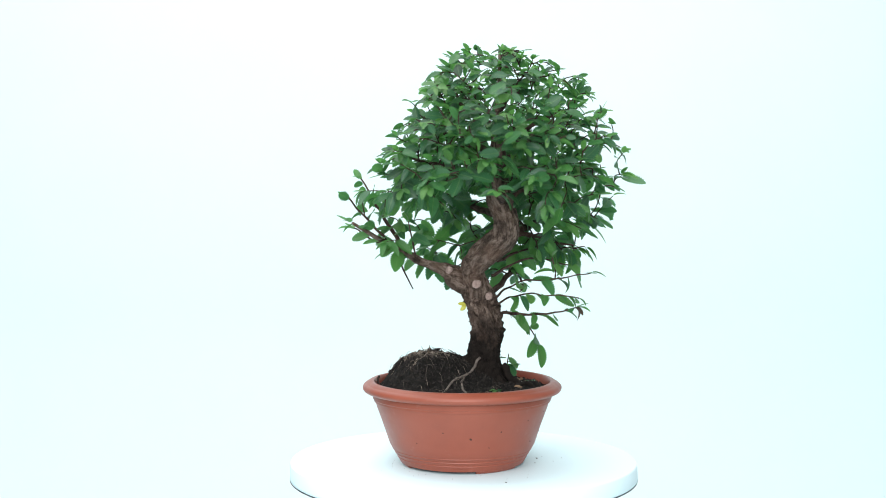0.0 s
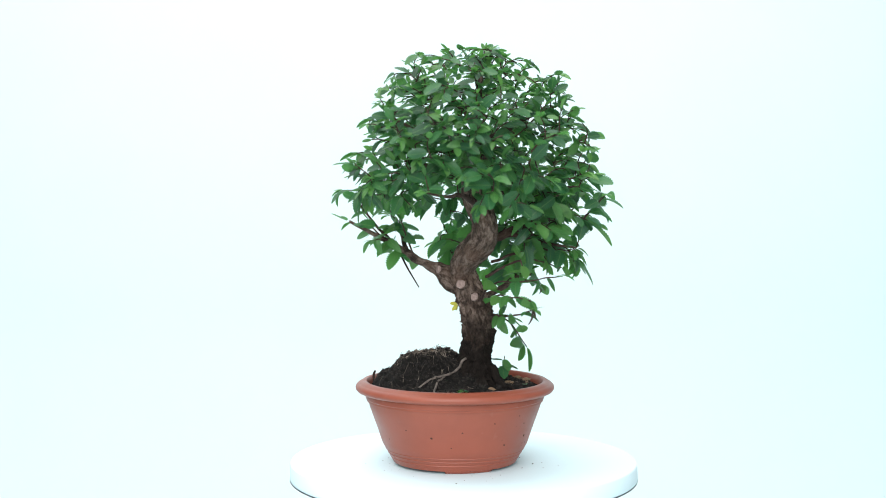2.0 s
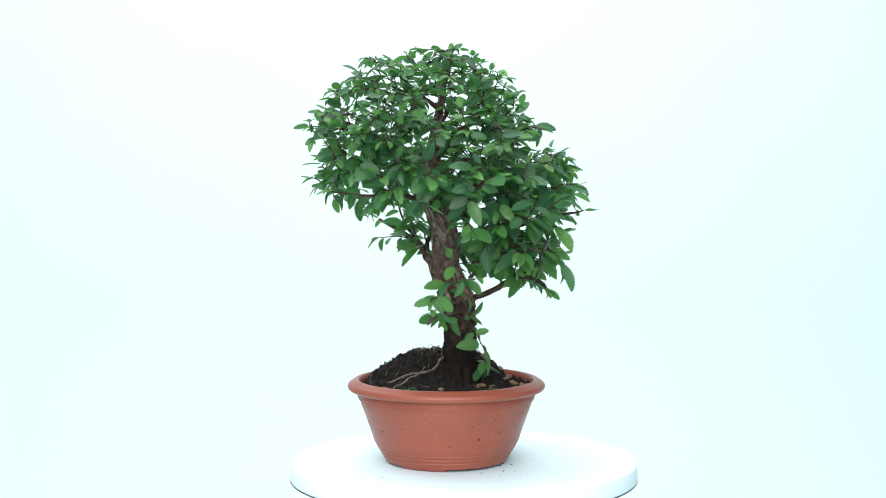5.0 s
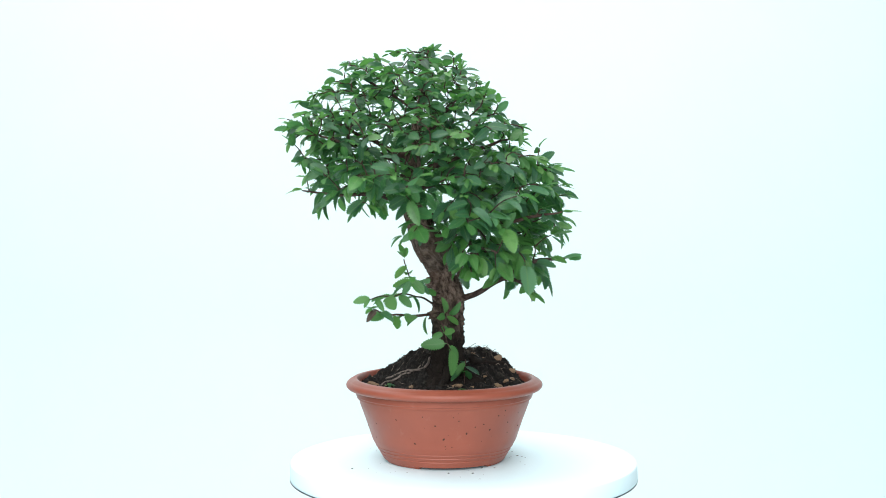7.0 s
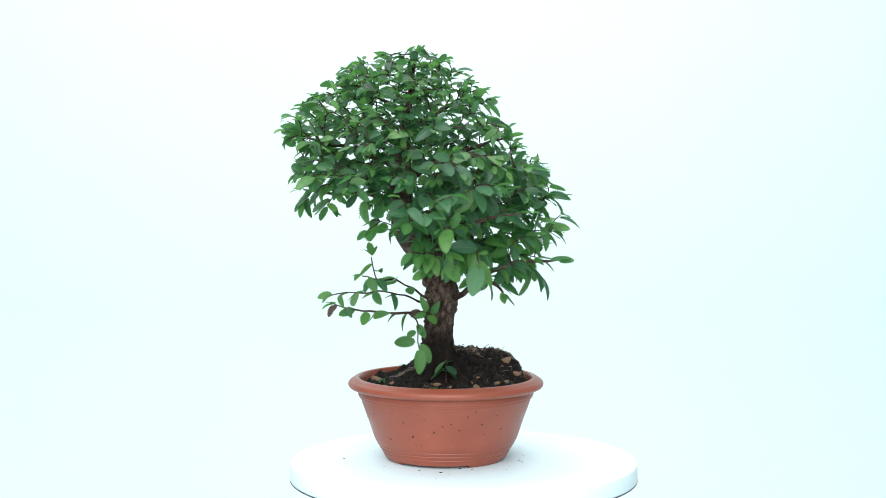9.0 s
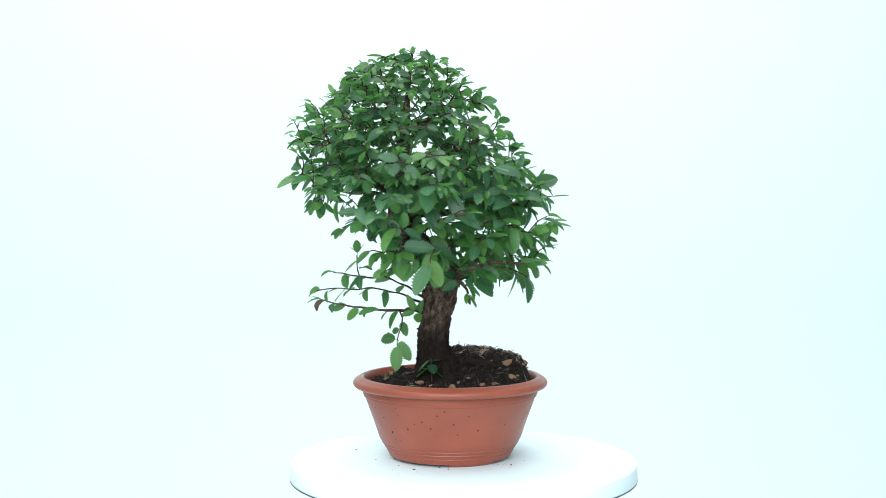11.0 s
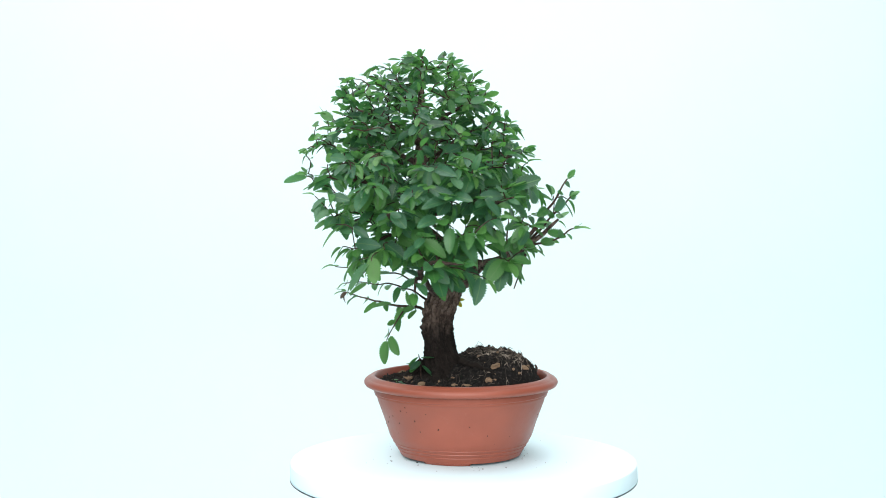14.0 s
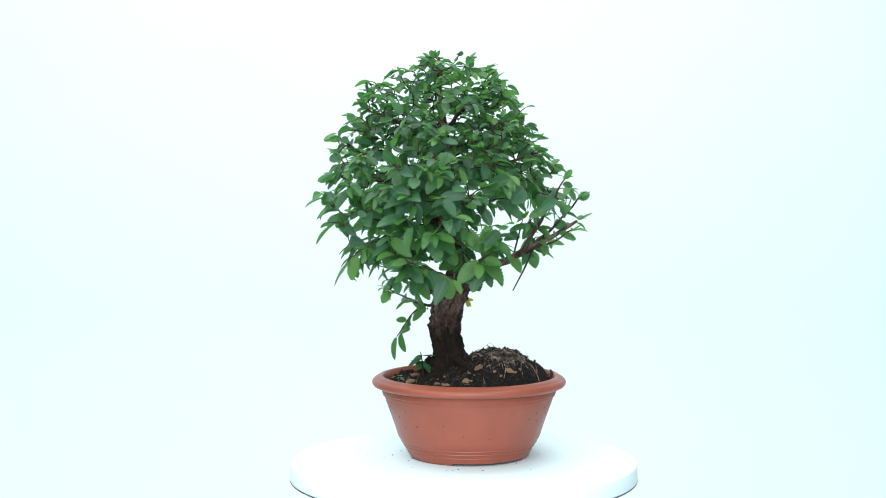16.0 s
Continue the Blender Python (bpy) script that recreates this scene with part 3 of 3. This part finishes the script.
def build_tree():
    rng = random.Random(23)
    tree = tagged(new("bonsai_tree"), "small-leaved bonsai tree with a curved bare trunk and dense green crown", "bonsai tree")

    def knots(c, way, r, w, s):
        q = c + way * 0.02
        low = max(0.0, 1 - s * 5.5)
        rough = 1.15 - 0.9 * min(1.0, max(0.0, (c.z - 0.150) / 0.07))
        turn = w + c.z * 16  # the ridges wind round the trunk
        lobe = noise.noise(Vector((math.cos(turn) * 1.7 + 2, math.sin(turn) * 1.7, c.z * 20))) * 0.17
        ridge = (0.5 - abs(noise.noise(Vector((math.cos(turn) * 3.6 + 7, math.sin(turn) * 3.6, c.z * 38))))) * 0.20 - 0.07
        crack = -abs(noise.noise(Vector((math.cos(turn) * 6.5 + 4, math.sin(turn) * 6.5, c.z * 70)))) * 0.26 * rough
        flake = (noise.noise(q * 190) * 0.11 + noise.noise(q * 430) * 0.11 + noise.noise(q * 900) * 0.06) * (0.16 + 0.84 * rough)
        buttress = low * 0.30 * max(0, math.cos(3 * w + 0.8)) ** 2
        return r * (1.03 + lobe + ridge * (0.6 + 0.4 * rough) + crack + flake + buttress)

    tubes = Tubes()
    line = spline(TRUNK, 340)
    tubes.add(line, 110, knots)
    part("trunk", tubes.mesh("trunk", M_TRUNK), tree, "curved grey-brown trunk with cracked bark and soil-stained foot")
    # pruned stubs with pale faces
    for at, way, r in (((-0.010, -0.022, 0.194), (-0.45, -0.85, 0.15), 0.0052), ((0.0112, -0.0295, 0.1815), (0.15, -1, 0.05), 0.0058), ((0.0215, -0.024, 0.168), (0.35, -0.9, 0.15), 0.0054)):
        d = Vector(way).normalized()
        a = Vector(at)
        tubes = Tubes()
        flat_side = rng.uniform(0, 6.28)
        wob = [rng.uniform(0.84, 1.10) * (1 - 0.22 * max(0, math.cos(k * 0.449 - flat_side)) - 0.15 * max(0, math.cos(k * 0.449 - flat_side - 2.2))) for k in range(14)]
        tubes.add([(*(a - d * 0.010), r * 1.5), (*(a + d * 0.002), r * 1.25), (*(a + d * 0.0085), r * 1.12), (*(a + d * 0.0095), r * 1.0)], 14, lambda c, w_, q, w, s: q * wob[int(w / 6.2832 * 14) % 14])
        stub = part("stub", tubes.mesh("stub", M_TRUNK), tree, "short pruned stub")
        tubes = Tubes()
        tubes.add([(*(a + d * 0.0090), r * 0.90), (*(a + d * 0.0099), r * 0.88), (*(a + d * 0.0102), r * 0.70)], 14, lambda c, w_, q, w, s: q * wob[int(w / 6.2832 * 14) % 14])
        part("cut_face", tubes.mesh("cut_face", M_CUT), stub, "pale pruning cut")
    # surface roots
    roots = [([(0.0165, -0.033, 0.1080, 0.0014), (0.0060, -0.042, 0.1000, 0.0012), (-0.0060, -0.055, 0.0935, 0.0011), (-0.0150, -0.070, 0.0885, 0.0010), (-0.0210, -0.086, 0.0830, 0.0008)], M_PALE, "grey root running over the soil"),
             ([(0.001, -0.052, 0.0905, 0.0008), (-0.002, -0.060, 0.0905, 0.0010), (0.0005, -0.075, 0.0850, 0.0011), (0.005, -0.086, 0.0800, 0.0008)], M_PALE, "pale bent root end"),
             ([(0.040, -0.020, 0.098, 0.0045), (0.056, -0.030, 0.089, 0.0028), (0.070, -0.040, 0.080, 0.0014)], M_TRUNK, "dark root"),
             ([(0.005, 0.008, 0.102, 0.0042), (-0.012, 0.028, 0.098, 0.0024), (-0.020, 0.050, 0.086, 0.0014)], M_TRUNK, "dark root"),
             ]
    for pts, mat, label in roots:
        tubes = Tubes()
        run = spline(pts, 26)
        for q in run[3:]:  # the root lies on the soil
            q[2] = soil_height(q[0], q[1]) + q[3] * 0.8
        run[3:-3, 2] = np.maximum(np.convolve(run[:, 2], np.ones(7) / 7, "valid"), run[3:-3, 2] - 0.0010)
        tubes.add(run, 9, lambda c, w_, q, w, s: q * (1 + 0.25 * noise.noise(c * 300)))
        part("root", tubes.mesh("root", mat), tree, label)

    # limbs, then twigs that reach out from the nearest wood
    branches = [Tubes() for _ in BOUGHS] + [Tubes() for _ in LOW]
    twigs = [Tubes() for _ in branches]
    wood = []  # points to grow from: place, owner, radius
    for i, pts in enumerate(BOUGHS + LOW):
        line = spline(pts, 30)
        if i > 6:
            line[:, 3] = np.maximum(line[:, 3] * 0.72, 0.0006)
        for q in line[1:]:
            q[:3] += np.array([noise.noise(Vector(q[:3]) * 60), noise.noise(Vector(q[:3]) * 60 + Vector((9, 0, 0))), noise.noise(Vector(q[:3]) * 60 + Vector((0, 9, 0)))]) * 0.0025
        sides = 18 if line[0][3] > 0.0075 else 9
        branches[i].add(line, sides, lambda c, w_, q, w, s: q * (1 + 0.18 * noise.noise(c * 260 + w_ * 2) + 0.22 * noise.noise((c + w_ * q) * 170)))
        if i < len(BOUGHS):
            wood += [(np.array(q[:3]), i, q[3]) for q in line[6:]]
    top = len(BOUGHS) - 1
    wood += [(np.array(q[:3]), top, 0.002) for q in spline(TRUNK, 60) if q[2] > 0.32]
    goals = []
    levels = np.linspace(0.186, 0.411, 60)
    weight = np.array([crown_at(z)[1].mean() ** 1.25 * np.interp(z, (0.19, 0.25, 0.30, 0.41), (0.38, 0.55, 1.25, 1.75)) for z in levels])
    weight /= weight.sum()
    pick = np.random.RandomState(5)
    while len(goals) < 740:
        z = levels[pick.choice(len(levels), p=weight)] + pick.uniform(-0.002, 0.002)
        a = pick.uniform(0, 2 * math.pi)
        mid, r = reach(z, a)
        k = 0.32 + 0.68 * pick.rand() ** (0.42 if z > 0.36 else 0.6)
        if pick.rand() < 0.13:
            k = pick.uniform(1.02, 1.09)  # a shoot that sticks out
        rr = max(r * k - 0.009, 0.004)
        g = np.array([mid[0] + rr * math.cos(a), mid[1] + rr * math.sin(a), z])
        drift = noise.noise(Vector(g) * 27 + Vector((3.1, 0.7, 5.2)))
        if drift < (-0.18 if g[1] > 0 else -0.22) and k < 1.0 and not (abs(g[0]) < 0.04 and 0 < g[1] < 0.08 and z < 0.27) and pick.rand() < 0.9:
            continue  # a gap between the foliage pads
        if z < 0.27 and g[1] < -0.035 and pick.rand() < 0.35:
            continue
        if z < 0.27 and g[1] > 0.03 and pick.rand() < 0.25:
            continue
        if g[0] < -0.02 and 0.232 < z < 0.305 and pick.rand() < 0.28:
            continue  # the open side of the crown
        if open_below(g) or any(np.linalg.norm(g - o) < 0.0088 for o in goals):
            if pick.rand() < 0.985:
                continue
            if open_below(g):
                continue
        goals.append(g)
    axis = np.array([0.034, -0.045])
    goals.sort(key=lambda g: np.hypot(g[0] - axis[0], g[1] - axis[1]) + 0.4 * abs(g[2] - 0.29))
    leaves = []  # base, direction, facing, size, owner, tint (0 dark, 1 fresh and backlit, 2 bluish)

    def sprout(line, owner, start, step, size, droop):
        """Leaves left and right along a twig, and one at its end."""
        seg = np.linalg.norm(np.diff(line[:, :3], axis=0), axis=1)
        run = np.concatenate([[0], np.cumsum(seg)])
        s, side = run[-1] * start, rng.choice((-1, 1))
        while s < run[-1]:
            base = Vector([np.interp(s, run, line[:, k]) for k in range(3)])
            ahead = Vector([np.interp(min(s + 0.004, run[-1]), run, line[:, k]) - np.interp(max(s - 0.004, 0), run, line[:, k]) for k in range(3)]).normalized()
            sideways = ahead.cross(Vector((0, 0, 1)))
            if sideways.length < 0.1:
                sideways = Vector((1, 0, 0))
            sideways.normalize()
            d = ahead * rng.uniform(0.35, 0.9) + sideways * side * rng.uniform(0.6, 1.0) + Vector((0, 0, rng.uniform(-0.55, 0.45) - droop)) + Vector((rng.gauss(0, 0.3), rng.gauss(0, 0.3), 0))
            face = Vector((rng.gauss(0, 0.6), rng.gauss(0, 0.6), 0.9)) + Vector((base.x - axis[0], base.y - axis[1], 0)) * 9
            # low leaves take the light tint more often, as if lit from behind
            tint = int(rng.random() < (0.5 if owner >= len(BOUGHS) else 0.4 if base.z < 0.25 else 0.05))
            if not tint and base.y > -0.01 and rng.random() < 0.62:
                tint = 2
            grow = 0.72 + 0.28 * (1 - s / run[-1]) if s > run[-1] * 0.8 else 1.0
            leaves.append((base, d.normalized(), face, size * rng.uniform(0.68, 1.22) * grow, owner, tint))
            side = -side
            s += step * rng.uniform(0.75, 1.3)
        tip = Vector(line[-1][:3])
        d = Vector(line[-1][:3]) - Vector(line[-3][:3])
        leaves.append((tip, d.normalized() + Vector((0, 0, -droop * 0.5)), Vector((rng.gauss(0, 0.3), rng.gauss(0, 0.3), 1)), size * rng.uniform(0.5, 0.8), owner, 1))
        if rng.random() < 0.6:  # a tuft of fresh leaves
            for turn in (1, -1):
                e = d.normalized() + sideways * turn * rng.uniform(0.6, 1.1) + Vector((0, 0, rng.uniform(-0.1, 0.4)))
                leaves.append((tip, e, Vector((rng.gauss(0, 0.3), rng.gauss(0, 0.3), 1)), size * rng.uniform(0.35, 0.6), owner, 1))

    at, filled = np.zeros((len(wood) + 4 * len(goals), 3)), len(wood)
    at[:filled] = [q[0] for q in wood]
    for g in goals:
        gap = g - at[:filled]
        far = np.linalg.norm(gap, axis=1)
        out = np.hypot(at[:filled, 0] - axis[0], at[:filled, 1] - axis[1])
        cost = far + np.maximum(0, -gap[:, 2]) * 0.5 + (far < 0.012) * 0.02 + (out > math.hypot(g[0] - axis[0], g[1] - axis[1])) * 0.03
        p, owner, r = wood[int(np.argmin(cost))]
        ln = np.linalg.norm(g - p)
        bow = np.array([pick.normal(0, 0.12), pick.normal(0, 0.12), 0.10]) * ln
        r0 = min(r * 0.7, 0.0006 + 0.011 * ln)
        r0 = max(r0, 0.0007)
        line = spline([(*p, r0), (*(p + (g - p) * 0.5 + bow), r0 * 0.8), (*g, 0.0005)], 9)
        twigs[owner].add(line, 5)
        for q in line[3::2]:
            wood.append((q[:3].copy(), owner, q[3]))
            at[filled] = q[:3]
            filled += 1
        big = np.interp(g[2], (0.19, 0.27, 0.34, 0.42), (0.0260, 0.0240, 0.0180, 0.0150)) * (1.14 if g[1] > 0.0 and g[2] < 0.30 else 1.0)
        sprout(line, owner, 0.25, 0.0078, big, np.interp(g[2], (0.2, 0.3, 0.4), (0.75, 0.35, 0.0)))
    for i, pts in enumerate(BOUGHS):  # the limbs' own ends
        sprout(spline(pts, 30), i, 0.40 if i < 7 else 0.72 if i < len(BOUGHS) - 1 else 0.1, 0.0095 if i < len(BOUGHS) - 1 else 0.006, 0.024 if i < len(BOUGHS) - 1 else 0.018, 0.2)
    for i, pts in enumerate(LOW):
        sprout(spline(pts, 30), len(BOUGHS) + i, 0.30, 0.0098, 0.0225, 0.5)
    # the hanging sprig under the low twig
    low = len(BOUGHS)
    sprig = spline([(0.052, -0.040, 0.1525, 0.0010), (0.061, -0.028, 0.145, 0.0008), (0.072, -0.024, 0.128, 0.0006), (0.076, -0.021, 0.121, 0.0005)], 14)
    twigs[low].add(sprig, 5)
    for base, tip, face in (((0.0755, -0.021, 0.1225), (0.0815, -0.018, 0.0965), (0.75, 0.6, 0.25)), ((0.0725, -0.023, 0.1265), (0.067, -0.011, 0.106), (0.75, 0.6, 0.25)),
                            ((0.0725, -0.024, 0.127), (0.075, -0.050, 0.127), (0.75, 0.6, 0.25)), ((0.066, -0.027, 0.137), (0.075, -0.016, 0.139), (0.75, 0.6, 0.25)),
                            ((0.061, -0.029, 0.144), (0.066, -0.018, 0.131), (0.75, 0.6, 0.25)), ((0.066, -0.027, 0.137), (0.064, -0.038, 0.132), (0.75, 0.6, 0.25)),
                            ((0.045, -0.020, 0.152), (0.056, -0.008, 0.161), (0.75, 0.6, 0.25)), ((0.045, -0.022, 0.152), (0.054, -0.012, 0.142), (0.75, 0.6, 0.25)),
                            ((0.046, -0.024, 0.153), (0.058, -0.022, 0.168), (0.75, 0.6, 0.25)), ((0.046, -0.024, 0.153), (0.060, -0.030, 0.150), (0.75, 0.6, 0.25))):
        # the sprig's leaves all carry the light tint for light shining through
        b, t = Vector(base), Vector(tip)
        leaves.append((b, t - b, Vector(face), (t - b).length, low, 1))
    # wood of each branch
    owners = []
    for i, t in enumerate(branches):
        limb = part("branch", t.mesh("branch", M_TRUNK if i == 0 else M_TWIG), tree, "thin bare-based low twig" if i >= len(BOUGHS) else "knotted grey-brown branch" if i == 0 else "dark branch")
        owners.append(limb)
        if twigs[i].v:
            part("twig_spray", twigs[i].mesh("twig_spray", M_TWIG), limb, "spray of fine dark twigs")["kind"] = "stuff"
    # the dead spur under the left limb
    tubes = Tubes()
    tubes.add(spline([(-0.070, -0.010, 0.217, 0.0012), (-0.062, -0.004, 0.196, 0.0010), (-0.0516, 0.0044, 0.1736, 0.0006)], 12), 5)
    part("dead_spur", tubes.mesh("dead_spur", M_TWIG), tree, "dead bare spur")
    # yellow leaflets on the trunk
    M_YELLOW = make_plain("yellowed_leaf", [(0.3, (0.30, 0.34, 0.03)), (0.7, (0.48, 0.42, 0.05))], 90, 0.5)
    lv, lf, lu = LEAF_KINDS[0]
    ye = mesh_of("leaflet", lv, lf, M_YELLOW, True, lu)
    for d in ((-0.6, -0.3, -0.6), (-0.9, -0.2, 0.2), (-0.5, 0.3, -0.7)):
        part("leaflet", ye, tree, "yellowed leaflet", leaf_pose((0.0025, -0.021, 0.160), d, (0.2, -1, 0.6), 0.0085))
    # withered leaves on the low twigs
    M_DRY = make_plain("withered_leaf", [(0.35, (0.045, 0.034, 0.026)), (0.65, (0.125, 0.088, 0.060))], 150, 0.8, 0.001)
    lv, lf, lu = LEAF_KINDS[3]
    dry = mesh_of("withered_leaf", lv, lf, M_DRY, True, lu)
    for at, d, face, size in (((0.108, -0.097, 0.165), (0.3, -0.4, -0.8), (0.7, 0.3, 0.5), 0.019), ((0.106, -0.095, 0.165), (0.8, -0.2, -0.5), (0.2, 0.8, 0.5), 0.016), ((0.042, -0.030, 0.1525), (0.3, -0.7, 0.3), (0.7, 0.2, 0.6), 0.015),
                              ((0.044, -0.032, 0.1525), (0.5, -0.6, -0.2), (0.6, 0.5, 0.5), 0.013), ((0.062, 0.060, 0.176), (0.1, 0.2, -1), (0.8, 0.3, 0.2), 0.014)):
        part("withered_leaf", dry, tree, "curled brown withered leaf", leaf_pose(at, d, face, size * 0.75))
    # leaves: the lowest three hundred as pieces, the dense rest joined
    mats = (M_LEAF, M_YOUNG_BACKLIT, M_BLUISH)
    words = ("dense toothed dark green leaves", "small fresh light-green leaves, with low leaves tinted as backlit", "broad bluish-green toothed leaves")
    kinds = [[mesh_of("leaf", v, f, mat, True, u) for v, f, u in LEAF_KINDS] for mat in mats]
    leaves.sort(key=lambda q: q[0].z)
    joined = [([], [], []) for _ in mats]
    for i, (base, d, face, size, owner, tint) in enumerate(leaves):
        k = rng.randrange(len(LEAF_KINDS))
        m = leaf_pose(base, d, face, size)
        if i < 300:
            part("leaf", kinds[tint][k], owners[owner], "", m)
        else:
            v, f, u = LEAF_KINDS[k]
            V, F, U = joined[tint]
            off = len(V)
            V += [m @ Vector(q) for q in v]
            F += [tuple(off + j for j in q) for q in f]
            U += u
    for mat, label, (V, F, U) in zip(mats, words, joined):
        ob = part("foliage", mesh_of("foliage", V, F, mat, True, U), tree, label)
        ob["kind"] = "stuff"
    ride(tree)


def build_weeds():
    """Small seedlings in the soil."""
    rng = random.Random(8)
    lv, lf, lu = LEAF_KINDS[5]
    me = mesh_of("leaf", lv, lf, M_LEAF, True, lu)
    for (x, y), tall, size, count, spread in (((0.043, -0.004), 0.026, 0.021, 6, 0.9), ((0.030, -0.076), 0.006, 0.009, 6, 1.1), ((0.060, 0.025), 0.003, 0.013, 3, 1.2), ((0.066, -0.004), 0.003, 0.011, 4, 1.2)):
        z = soil_height(x, y)
        ob = tagged(new("seedling"), "small green seedling growing in the dark soil", "seedling", "seedlings in the pot")
        tubes = Tubes()
        tubes.add(spline([(0, 0, -0.003, 0.0008), (0.001, 0, tall * 0.5, 0.0007), (0.003, 0.001, tall, 0.0005)], 8), 5)
        part("stem", tubes.mesh("stem", M_TWIG), ob)
        for i in range(count):
            a = i * 2.4 + rng.uniform(-0.4, 0.4)
            d = Vector((math.cos(a), math.sin(a), rng.uniform(-1.3, 0.2) * spread))
            part("leaf", me, ob, "", leaf_pose((0.003 * i / count, 0, tall * (0.5 + 0.5 * i / count)), d, (0.8 * math.cos(a), 0.8 * math.sin(a), 0.7), size * rng.uniform(0.7, 1.1)))
        ride(ob, Matrix.Translation((x, y, z)))


build_studio()
build_plinth()
build_turntable()
build_pot()
build_soil()
build_tree()
build_weeds()


def motions():
    """The platter turns, and all that stands on it turns with it."""
    for ob, m in RIDERS:
        size = ob.matrix_world.to_scale()
        walk(ob, [(t, pose(0, 0, 0, 0, 0, a) @ m) for t, a in TURN])
        ob.scale = size


motions()
